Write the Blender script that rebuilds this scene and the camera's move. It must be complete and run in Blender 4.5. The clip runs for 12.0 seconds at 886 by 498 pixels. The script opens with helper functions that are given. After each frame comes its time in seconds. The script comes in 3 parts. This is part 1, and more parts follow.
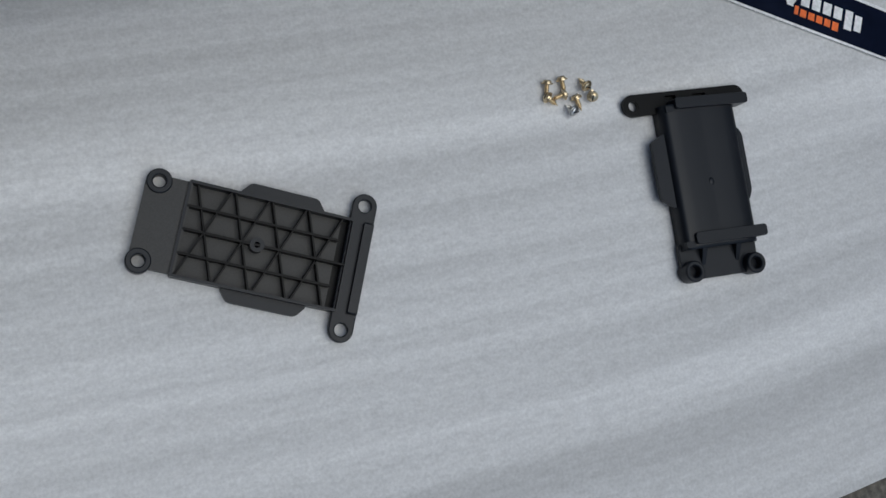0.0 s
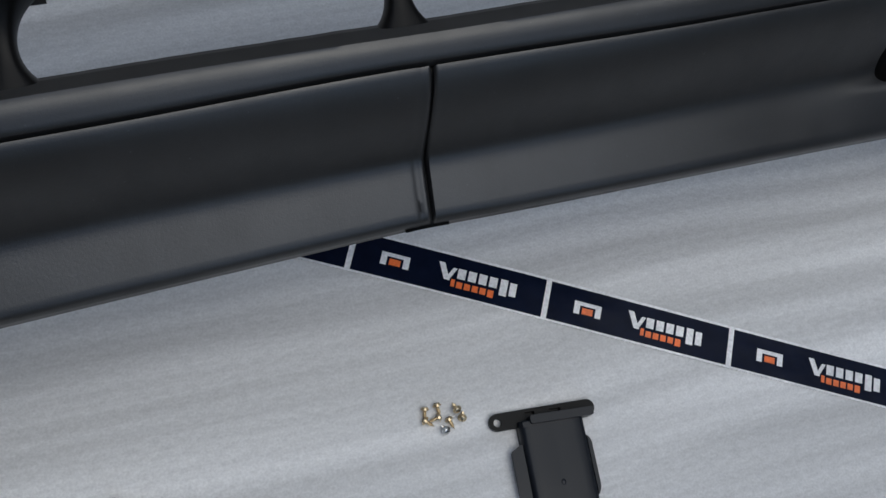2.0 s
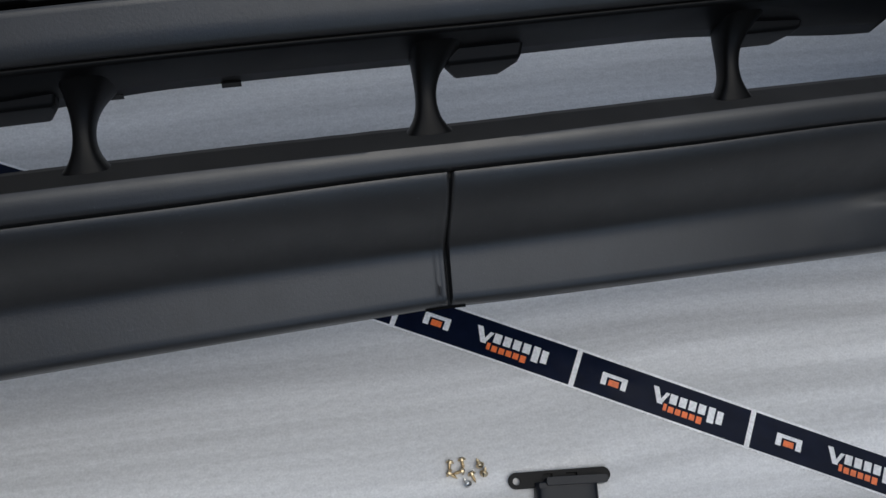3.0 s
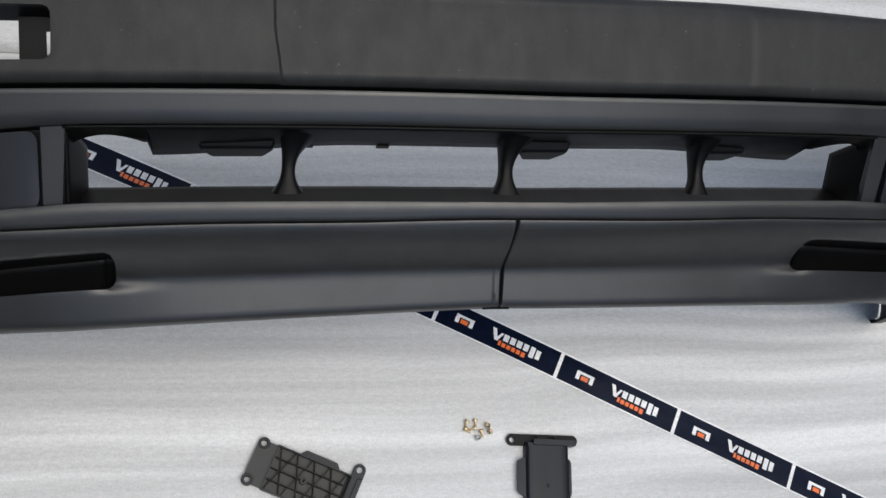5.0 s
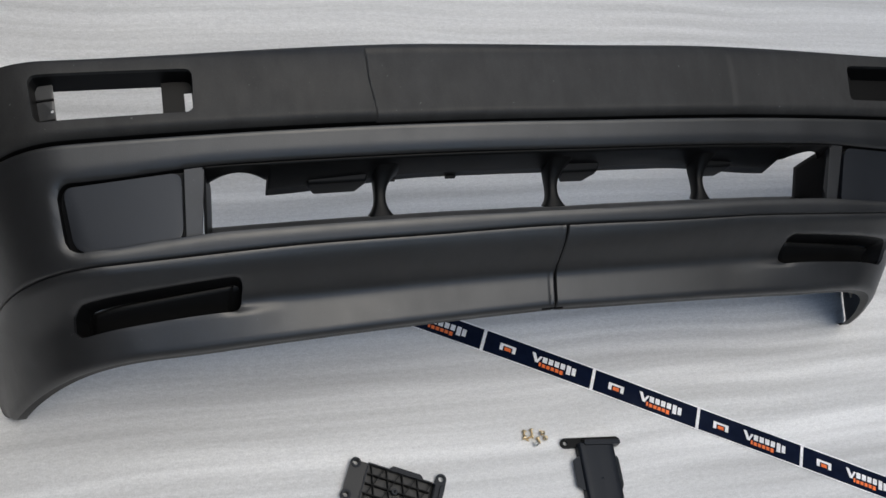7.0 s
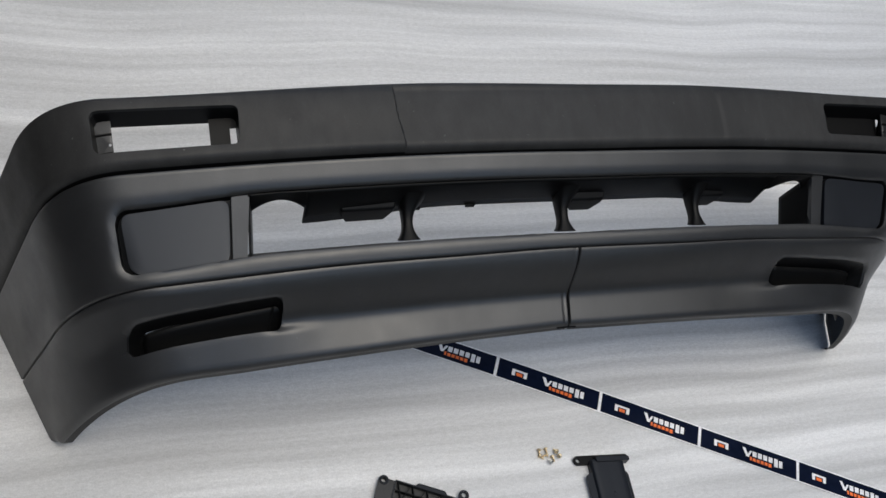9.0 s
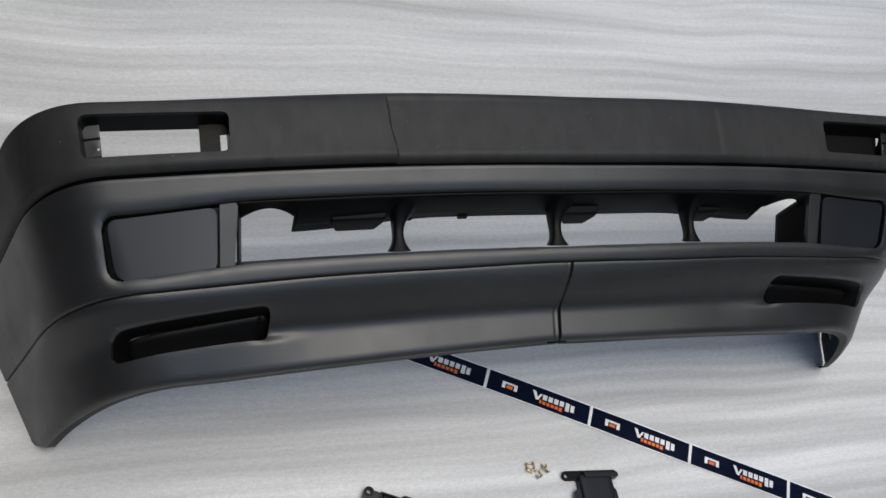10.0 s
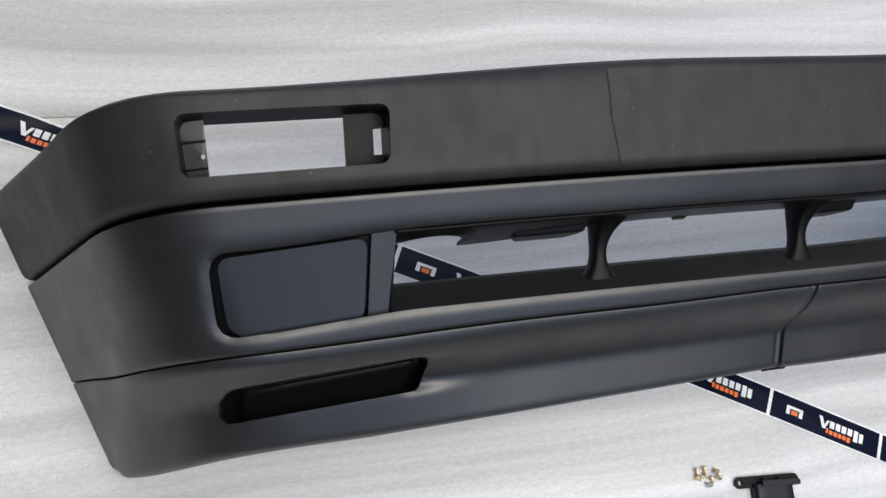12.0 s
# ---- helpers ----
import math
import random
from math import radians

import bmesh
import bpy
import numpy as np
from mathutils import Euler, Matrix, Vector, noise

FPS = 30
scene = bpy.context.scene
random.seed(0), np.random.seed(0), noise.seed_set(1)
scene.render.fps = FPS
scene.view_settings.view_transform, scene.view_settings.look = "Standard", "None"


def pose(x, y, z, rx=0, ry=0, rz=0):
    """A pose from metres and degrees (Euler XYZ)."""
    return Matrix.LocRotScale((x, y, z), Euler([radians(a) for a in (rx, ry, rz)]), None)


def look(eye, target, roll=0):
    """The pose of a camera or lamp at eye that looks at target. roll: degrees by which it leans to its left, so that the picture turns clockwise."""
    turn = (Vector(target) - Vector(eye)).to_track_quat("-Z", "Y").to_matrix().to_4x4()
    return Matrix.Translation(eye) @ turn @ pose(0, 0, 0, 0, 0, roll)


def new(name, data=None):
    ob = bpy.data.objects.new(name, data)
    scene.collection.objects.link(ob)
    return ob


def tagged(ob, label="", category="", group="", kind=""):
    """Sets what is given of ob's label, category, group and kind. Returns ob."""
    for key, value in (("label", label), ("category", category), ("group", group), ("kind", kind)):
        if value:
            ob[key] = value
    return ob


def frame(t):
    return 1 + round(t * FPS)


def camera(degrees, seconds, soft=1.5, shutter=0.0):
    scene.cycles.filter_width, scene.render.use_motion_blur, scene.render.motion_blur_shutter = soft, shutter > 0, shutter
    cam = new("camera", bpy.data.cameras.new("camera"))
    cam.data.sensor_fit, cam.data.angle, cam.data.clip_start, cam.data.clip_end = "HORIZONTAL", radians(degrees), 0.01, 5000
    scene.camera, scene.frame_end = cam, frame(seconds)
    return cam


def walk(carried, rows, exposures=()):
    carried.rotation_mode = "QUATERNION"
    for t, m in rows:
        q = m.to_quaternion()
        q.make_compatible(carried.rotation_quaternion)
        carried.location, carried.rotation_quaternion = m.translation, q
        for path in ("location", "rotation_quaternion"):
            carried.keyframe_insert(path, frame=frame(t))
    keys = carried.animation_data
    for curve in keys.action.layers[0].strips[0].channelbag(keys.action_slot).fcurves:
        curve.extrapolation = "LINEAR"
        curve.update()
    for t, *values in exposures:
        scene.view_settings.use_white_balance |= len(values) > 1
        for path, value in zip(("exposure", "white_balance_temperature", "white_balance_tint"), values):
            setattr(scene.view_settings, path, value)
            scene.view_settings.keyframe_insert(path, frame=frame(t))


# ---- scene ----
cam = camera(45.4, 12.0)
PATH = [
    (0, (-0.374, -0.364, 0.75), (0.293, -0.255, -1.132), 67.3),
    (0.5, (-0.278, -0.38, 0.791), (0.418, -0.225, -1.078), 62.3),
    (1, (-0.228, -0.371, 0.856), (0.432, -0.146, -1.018), 55.5),
    (1.5, (-0.218, -0.338, 0.961), (0.372, 0.01, -0.918), 44.2),
    (2, (-0.22, -0.352, 1.054), (0.298, 0.183, -0.803), 30.4),
    (2.5, (-0.19, -0.357, 1.095), (0.2, 0.258, -0.768), 21.5),
    (3, (-0.145, -0.338, 1.174), (0.153, 0.261, -0.71), 18.3),
    (3.2, (-0.148, -0.345, 1.219), (0.136, 0.248, -0.67), 18.8),
    (4.8, (-0.346, -0.456, 1.559), (0.07, 0.149, -0.301), 32.5),
    (5, (-0.409, -0.472, 1.583), (0.059, 0.159, -0.256), 34.3),
    (5.5, (-0.573, -0.547, 1.609), (-0.007, 0.146, -0.18), 36.0),
    (6, (-0.694, -0.598, 1.618), (-0.092, 0.078, -0.166), 36.9),
    (6.5, (-0.726, -0.678, 1.626), (-0.068, 0.071, -0.108), 33.9),
    (7, (-0.727, -0.769, 1.647), (-0.06, 0.162, 0.007), 27.4),
    (7.2, (-0.736, -0.803, 1.654), (-0.06, 0.182, 0.05), 26.1),
    (8.8, (-0.859, -0.888, 1.681), (-0.126, 0.15, 0.136), 25.9),
    (9, (-0.865, -0.888, 1.669), (-0.124, 0.159, 0.134), 25.9),
    (9.5, (-0.851, -0.897, 1.675), (-0.116, 0.165, 0.148), 25.7),
    (10, (-0.84, -0.864, 1.674), (-0.104, 0.18, 0.135), 27.2),
    (10.5, (-0.872, -0.718, 1.661), (-0.144, 0.216, 0.05), 30.9),
    (11, (-0.939, -0.509, 1.595), (-0.204, 0.259, -0.099), 35.4),
    (11.5, (-0.904, -0.339, 1.519), (-0.199, 0.26, -0.254), 41.5),
    (12, (-0.884, -0.231, 1.437), (-0.193, 0.27, -0.372), 46.9),
]
EXPOSURES = [(0.0, -0.25, 6150, 2), (3.2, -0.12, 6300, 4), (4.8, 0.46, 6650, 4), (5.5, 0.52, 6650, 4), (6.0, 0.57, 6650, 4), (6.5, 0.33, 6650, 4), (7.2, 0.32, 6650, 4), (10.0, 0.32, 6650, 4), (11.0, 0.33, 6650, 4), (11.5, 0.46, 6650, 4), (12.0, 0.74, 6600, 4)]
walk(cam, [(t, look(eye, target, roll)) for t, eye, target, roll in PATH], EXPOSURES)

# ---- light: veiled sun behind thin cloud, bright sky with added walls round it ----
SUN_EL, SUN_AZ = 76.0, 145.0          # degrees; azimuth from +y towards +x
world = bpy.data.worlds.new("sky")
scene.world = world
world.use_nodes = True
wn = world.node_tree
sky = wn.nodes.new("ShaderNodeTexSky")
sky.sky_type, sky.sun_disc = "NISHITA", False
sky.sun_elevation, sky.sun_rotation = radians(SUN_EL), radians(SUN_AZ)
sky.air_density, sky.dust_density, sky.ozone_density = 1.0, 3.0, 1.0
wn.nodes["Background"].inputs[1].default_value = 0.14
wn.links.new(sky.outputs[0], wn.nodes["Background"].inputs[0])
sun_data = bpy.data.lights.new("sun", "SUN")
sun_data.energy, sun_data.angle, sun_data.color = 0.8, radians(60.0), (1.0, 0.985, 0.965)
sun = new("sun", sun_data)
sun_way = Vector((math.sin(radians(SUN_AZ)) * math.cos(radians(SUN_EL)), math.cos(radians(SUN_AZ)) * math.cos(radians(SUN_EL)), math.sin(radians(SUN_EL))))
sun.matrix_world = look(sun_way * 20, (0, 0, 0))


# ---- materials ----
def material(name, colour, rough=0.5, metal=0.0, spec=0.5):
    m = bpy.data.materials.new(name)
    m.use_nodes = True
    b = m.node_tree.nodes["Principled BSDF"]
    b.inputs["Base Color"].default_value = (*colour, 1)
    b.inputs["Roughness"].default_value = rough
    b.inputs["Metallic"].default_value = metal
    b.inputs["Specular IOR Level"].default_value = spec
    return m, m.node_tree, b


def noise_node(nt, scale, detail=4.0, stretch=(1, 1, 1), rough=0.55, shift=None):
    co = nt.nodes.new("ShaderNodeNewGeometry")
    mp = nt.nodes.new("ShaderNodeMapping")
    mp.inputs["Scale"].default_value = stretch
    n = nt.nodes.new("ShaderNodeTexNoise")
    n.inputs["Scale"].default_value, n.inputs["Detail"].default_value, n.inputs["Roughness"].default_value = scale, detail, rough
    at = co.outputs["Position"]
    if shift:
        add = nt.nodes.new("ShaderNodeVectorMath")
        nt.links.new(at, add.inputs[0])
        nt.links.new(shift, add.inputs[1])
        at = add.outputs[0]
    nt.links.new(at, mp.inputs["Vector"])
    nt.links.new(mp.outputs["Vector"], n.inputs["Vector"])
    return n


def ramp(nt, src, lo, hi, a=0.3, b=0.7):
    r = nt.nodes.new("ShaderNodeMapRange")
    r.inputs["From Min"].default_value, r.inputs["From Max"].default_value = a, b
    r.inputs["To Min"].default_value, r.inputs["To Max"].default_value = lo, hi
    nt.links.new(src, r.inputs["Value"])
    return r.outputs["Result"]


def times(nt, a, b):
    m = nt.nodes.new("ShaderNodeMath")
    m.operation = "MULTIPLY"
    nt.links.new(a, m.inputs[0])
    nt.links.new(b, m.inputs[1])
    return m.outputs[0]


def tint(nt, bsdf, colour, factor):
    v = nt.nodes.new("ShaderNodeVectorMath")
    v.operation = "SCALE"
    v.inputs[0].default_value = colour
    nt.links.new(factor, v.inputs["Scale"])
    nt.links.new(v.outputs[0], bsdf.inputs["Base Color"])


def bump(nt, bsdf, pairs):
    last = None
    for src, strength, dist in pairs:
        b = nt.nodes.new("ShaderNodeBump")
        b.inputs["Strength"].default_value, b.inputs["Distance"].default_value = strength, dist
        nt.links.new(src, b.inputs["Height"])
        if last:
            nt.links.new(last, b.inputs["Normal"])
        last = b.outputs["Normal"]
    nt.links.new(last, bsdf.inputs["Normal"])


def plastic(name, colour, rough, grain=900, bumpy=0.25, spec=0.5, scuff=0.0):
    m, nt, b = material(name, colour, rough, 0, spec)
    fine, broad = noise_node(nt, grain, 2), noise_node(nt, 9, 4)
    shade = times(nt, ramp(nt, broad.outputs[0], 0.85, 1.15), ramp(nt, fine.outputs[0], 0.85, 1.15))
    gloss, relief = ramp(nt, broad.outputs[0], rough - 0.05, rough + 0.06), [(fine.outputs[0], bumpy, 0.0004)]
    if scuff:
        marks, dust, leather = noise_node(nt, 38, 5, (1, 0.4, 0.7), 0.65), noise_node(nt, 210, 1), noise_node(nt, 330, 3)
        shade = times(nt, shade, ramp(nt, marks.outputs[0], 1 - scuff, 1 + scuff))
        shade = times(nt, shade, ramp(nt, dust.outputs[0], 1.0, 3.2, 0.76, 0.82))
        gloss = times(nt, gloss, ramp(nt, marks.outputs[0], 1.10, 0.90))
        relief.append((leather.outputs[0], 0.14, 0.0006))
    tint(nt, b, colour, shade)
    nt.links.new(gloss, b.inputs["Roughness"])
    bump(nt, b, relief)
    return m


def foam(name, colour, sway=0.02):
    m, nt, b = material(name, colour, 0.75, 0, 0.3)
    bend = nt.nodes.new("ShaderNodeCombineXYZ")
    nt.links.new(ramp(nt, noise_node(nt, 1.3, 1, (1, 0.5, 1)).outputs[0], -sway, sway), bend.inputs["Y"])
    bend = bend.outputs[0]
    fine, fibre = noise_node(nt, 380, 3), noise_node(nt, 220, 3, (0.4, 1, 1))
    band, broad = noise_node(nt, 15, 2, (0.045, 1, 1), shift=bend), noise_node(nt, 2.2, 3, (0.5, 1, 1))
    lines = noise_node(nt, 52, 2, (0.022, 1, 1), shift=bend)
    f = times(nt, ramp(nt, fine.outputs[0], 0.90, 1.08), ramp(nt, fibre.outputs[0], 0.92, 1.06))
    # The ripples' shading is put into the colour as light and dark streaks.
    f = times(nt, times(nt, f, ramp(nt, lines.outputs[0], 0.90, 1.07)), times(nt, ramp(nt, band.outputs[0], 0.78, 1.12, 0.33, 0.67), ramp(nt, broad.outputs[0], 0.97, 1.03)))
    tint(nt, b, colour, f)
    bump(nt, b, [(band.outputs[0], 0.5, 0.014), (lines.outputs[0], 0.4, 0.002), (fibre.outputs[0], 0.5, 0.0012), (fine.outputs[0], 0.6, 0.0006)])
    return m


BLACK = plastic("black_bumper_plastic", (0.0125, 0.0129, 0.0142), 0.40, bumpy=0.25, spec=0.85, scuff=0.18)
# Darker than the bumper plastic: recess shade is put into this base colour.
SHADED = plastic("shade_dark_plastic", (0.0042, 0.0042, 0.0044), 0.42, 600, 0.2, 0.16)
BAR = plastic("black_bar_plastic", (0.0285, 0.0283, 0.0282), 0.50, spec=0.24, scuff=0.15)
# Bracket plastic with its sheen put into a lighter base colour.
TRAY = plastic("sheen_bracket_plastic", (0.036, 0.0355, 0.035), 0.46, spec=0.35)
COVER = plastic("smooth_black_plastic", (0.0125, 0.0142, 0.0180), 0.33, 1200, 0.1, 0.62)
BRACKET = plastic("bracket_plastic", (0.0082, 0.0102, 0.0145), 0.36, 1500, 0.12, 0.28)
FOAM = foam("foam_wrap", (0.67, 0.67, 0.67))
FOAM_BACK = foam("fresh_foam_wrap", (0.63, 0.63, 0.63), 0.024)
NAVY = plastic("navy_tape_film", (0.0045, 0.0075, 0.020), 0.22, 55, 1.0, 0.07)
WHITE = plastic("white_print", (0.78, 0.78, 0.79), 0.35, 300, 0.1)
ORANGE = plastic("orange_print", (0.80, 0.16, 0.03), 0.4, 300, 0.1)
ZINC, znt, zb = material("yellow_zinc", (0.78, 0.64, 0.42), 0.32, 1.0)
tint(znt, zb, (0.78, 0.64, 0.42), ramp(znt, noise_node(znt, 350, 3).outputs[0], 0.7, 1.2))
STEEL, _snt, _sb = material("bright_zinc", (0.66, 0.65, 0.62), 0.3, 1.0)
GROUND, gnt, gb = material("concrete", (0.12, 0.11, 0.095), 0.9)
gs, gl = noise_node(gnt, 160, 5), noise_node(gnt, 9, 5)
tint(gnt, gb, (0.12, 0.11, 0.095), times(gnt, ramp(gnt, gs.outputs[0], 0.5, 1.4), ramp(gnt, gl.outputs[0], 0.75, 1.25)))
bump(gnt, gb, [(gs.outputs[0], 0.8, 0.004)])


# ---- building helpers ----
def mesh_object(name, bm, mat, smooth=50.0):
    bmesh.ops.recalc_face_normals(bm, faces=bm.faces)
    for f in bm.faces:
        f.smooth = smooth > 0
    if smooth > 0:
        for e in bm.edges:
            if len(e.link_faces) == 2 and e.calc_face_angle(0) > radians(smooth):
                e.smooth = False
    me = bpy.data.meshes.new(name)
    bm.to_mesh(me)
    bm.free()
    me.materials.append(mat)
    # second slot: shade-dark plastic for set-back faces and hole walls
    me.materials.append(SHADED)
    return new(name, me)


def part(name, bm, mat, parent, label="", smooth=50.0):
    ob = mesh_object(name, bm, mat, smooth)
    ob.parent = parent
    if label:
        tagged(ob, label)
    return ob


def solid(ob, thickness, offset=-1.0):
    mod = ob.modifiers.new("thickness", "SOLIDIFY")
    mod.thickness, mod.offset, mod.use_even_offset = thickness, offset, False
    return ob


def soften(ob, width, segments=2):
    mod = ob.modifiers.new("edge", "BEVEL")
    mod.width, mod.segments, mod.limit_method, mod.angle_limit = width, segments, "ANGLE", radians(40)
    return ob


def smoothstep(a, b, x):
    t = min(1.0, max(0.0, (x - a) / (b - a)))
    return t * t * (3 - 2 * t)


def grid_mesh(points):
    """A bmesh from rows of points."""
    bm = bmesh.new()
    rows = [[bm.verts.new(p) for p in row] for row in points]
    for r0, r1 in zip(rows, rows[1:]):
        for i in range(len(r0) - 1):
            bm.faces.new((r0[i], r0[i + 1], r1[i + 1], r1[i]))
    return bm


def prism(bm, loops, z0, z1):
    """A plate between z0 and z1 with the outline loops[0] and the holes loops[1:]."""
    edges = []
    for loop in loops:
        vs = [bm.verts.new((x, y, z0)) for x, y in loop]
        edges += [bm.edges.new((vs[i], vs[(i + 1) % len(vs)])) for i in range(len(vs))]
    made = bmesh.ops.triangle_fill(bm, use_beauty=True, edges=edges)["geom"]
    faces = [g for g in made if isinstance(g, bmesh.types.BMFace)]
    up = bmesh.ops.extrude_face_region(bm, geom=faces)["geom"]
    bmesh.ops.translate(bm, vec=(0, 0, z1 - z0), verts=[g for g in up if isinstance(g, bmesh.types.BMVert)])
    return bm


def circle(x, y, r, n=20):
    return [(x + r * math.cos(2 * math.pi * i / n), y + r * math.sin(2 * math.pi * i / n)) for i in range(n)]


def rounded(points, r, n=4):
    """The outline with its corners rounded by r."""
    out = []
    for i, p in enumerate(points):
        p, a, b = Vector(p), Vector(points[i - 1]), Vector(points[(i + 1) % len(points)])
        ra = min(r, (a - p).length * 0.45, (b - p).length * 0.45)
        s, e = p + (a - p).normalized() * ra, p + (b - p).normalized() * ra
        out += [tuple((1 - t) ** 2 * s + 2 * t * (1 - t) * p + t * t * e) for t in (k / n for k in range(n + 1))]
    return out


def box(bm, x0, x1, y0, y1, z0, z1):
    return prism(bm, [[(x0, y0), (x1, y0), (x1, y1), (x0, y1)]], z0, z1)


# ---- ground and foam sheets ----
def foam_height(x, y):
    """The lie of the lower foam sheet: low waves along x, larger folds far behind the bumper."""
    near = smoothstep(0.5, 1.1, y) + smoothstep(-1.1, -2.0, x)
    h = 0.0012 * noise.noise((x * 1.1, y * 9.0, 0.0)) + 0.0010 * noise.noise((x * 0.6 + 5, y * 17.0, 2.0))
    h += near * (0.011 + 0.014 * noise.noise((x * 0.8 + 2, y * 3.6, 7.0)) + 0.006 * noise.noise((x * 1.2, y * 13.0, 4.0)))
    return max(h, -0.004)


bm = grid_mesh([[(x * 40.0, y * 40.0, -0.012) for x in range(-5, 6)] for y in range(-5, 6)])
tagged(mesh_object("ground", bm, GROUND), "rough grey-brown concrete yard under the foam sheet", "ground", kind="structure")

# Unseen walls, added to block low sky and darken the bumper's reflections.
BLOCKER = plastic("blocker_wall_grey", (0.11, 0.105, 0.10), 0.9, 40, 0.6, 0.2)
for wall_name, x0, x1, y0, y1, top in (("sky_blocker_north", -1.4, 4.5, 6.0, 6.25, 1.6), ("sky_blocker_south", -1.4, 4.5, -6.25, -6.0, 1.0), ("sky_blocker_west", -1.65, -1.4, -6.25, 6.25, 2.2), ("sky_blocker_east", 4.5, 4.75, -6.25, 6.25, 5.5)):
    tagged(mesh_object(wall_name, box(bmesh.new(), x0, x1, y0, y1, -0.012, top), BLOCKER), "plain grey wall added out of view to hold back skylight", "wall", kind="structure")

xs = [-1.38 + 0.02 * i for i in range(240)]
front_y = lambda x: -0.597 + 0.02 * x + 0.003 * noise.noise((x * 9, 0, 0))
back_y = lambda x: 0.397 + 0.002 * noise.noise((x * 4, 5, 0))


def foam_sheet(start, end, lift, steps, mat, label):
    rows = []
    for j in range(steps + 1):
        rows.append([])
        for x in xs:
            y = start(x) + (end - start(x)) * j / steps
            rows[-1].append((x, y, foam_height(x, y) + lift))
    ob = tagged(mesh_object("foam_sheet", grid_mesh(rows), mat), label, "foam sheet", kind="structure")
    solid(ob, 0.005, -1.0 if ob.data.polygons[0].normal.z > 0 else 1.0)


foam_sheet(front_y, 0.60, 0.0, 62, FOAM, "pale grey rippled packing foam sheet spread over the ground")
foam_sheet(back_y, 3.6, 0.0048, 165, FOAM_BACK, "whiter packing foam sheet overlapping the grey one")
# ---- the bumper: one section carried along a bowed front, round corners and flared wings ----
TILT = radians(7.0)
TC, TS = math.cos(TILT), math.sin(TILT)
MID = -0.008
FACE_U = (-0.0715, -0.0665, -0.056, -0.040, -0.029, -0.0225, -0.0175, -0.0115, -0.003, 0.004, 0.011, 0.018, 0.0263, 0.035, 0.0405, 0.1225, 0.131, 0.1585, 0.170, 0.2575, 0.29)
FACE_F = (0.2850, 0.2885, 0.2930, 0.2997, 0.3043, 0.3080, 0.3165, 0.3315, 0.3520, 0.3655, 0.3765, 0.3845, 0.3905, 0.3970, 0.4010, 0.4525, 0.4585, 0.4735, 0.4870, 0.4970, 0.4980)


def place(x, u, f):
    """x across, u up the bumper's face, f towards its front; the bumper lies on its wings, face up, a little sprung at its +x end."""
    if x > 0:
        u += (0.032 + 0.015 * smoothstep(0.06, -0.02, u)) * x * x / (x + 0.12)
        x -= smoothstep(0.15, 0.50, x) * (0.022 + 0.022 * smoothstep(0.08, 0.0, u)) * smoothstep(0.21, 0.15, u) * (1 - 0.6 * smoothstep(0.5, 0.75, x) * smoothstep(0.12, 0.26, f))
    return Vector((x + MID, u * TC - f * TS, u * TS + f * TC))


def plan(a, u):
    """The point (|x|, u, f) of the face: |a| 0..1 along the front, 1..2 round the corner, 2..3 down the wing."""
    a, u = abs(float(a)), float(u)
    f0 = sum(float(np.interp(u + k * 0.0018, FACE_U, FACE_F)) for k in (-2, -1, 0, 1, 2)) / 5
    w = min(1.0, max(0.0, (0.022 - u) / 0.0935))
    full = 0.393 - 0.1095 * w
    xc = 0.822 + 0.2 * (u - 0.2)
    r = 0.100 + 0.060 * smoothstep(0.0, 1.0, (0.1 - u) / 0.19)
    xf = xc - r
    x_now = xf * min(a, 1.0)
    bow = 0.10 - 0.035 * smoothstep(0.17, 0.25, u)
    f0 += 0.6 * smoothstep(0.36, 0.60, x_now) * max(0.0, full - f0) * smoothstep(0.0, 0.1, w)
    u2 = u - w * (0.005 * smoothstep(1.0, 2.4, a) + 0.012 * math.exp(-((a - 1.9) / 0.5) ** 2)) - 0.018 * w * min(1.0, x_now / 0.55) - (0.004 * smoothstep(0.0, 0.25, x_now) + 0.006 * smoothstep(0.35, 0.7, x_now)) * smoothstep(3.0, 1.8, a) * math.exp(-((u - 0.026) / 0.022) ** 2) - 0.016 * smoothstep(0.255, 0.287, u) * smoothstep(0.2, 0.72, x_now) * smoothstep(3.0, 1.9, a)
    if a <= 1.0:
        return x_now, u2, f0 - bow * x_now ** 2
    p0 = Vector((xf, f0 - bow * xf ** 2))
    c = Vector((xc, p0.y - 2 * bow * xf * r))
    end = Vector((0.855 + 0.345 * u2, -u2 * TS / TC))
    p2 = c + (end - c).normalized() * r * 1.25
    if a <= 2.0:
        t = a - 1.0
        p = (1 - t) ** 2 * p0 + 2 * t * (1 - t) * c + t * t * p2
    else:
        p = p2 + (end - p2) * (a - 2.0)
    return p.x, u2, p.y


def face_point(a, u, d):
    """The place on the face at signed a, set back by d."""
    sg, b, d = (-1.0 if a < 0 else 1.0), abs(float(a)), float(d)
    x, u2, f = plan(a, u)
    if d:
        h = 0.004
        x0, _, f0 = plan(sg * max(1e-6, b - h), u)
        x1, _, f1 = plan(sg * min(3.0, b + h), u)
        n = Vector((f1 - f0, -(x1 - x0))).normalized()
        x, f = x + n.x * d, f + n.y * d
    p = place(sg * x, u2, f)
    p.z = max(p.z, 0.001)
    return p


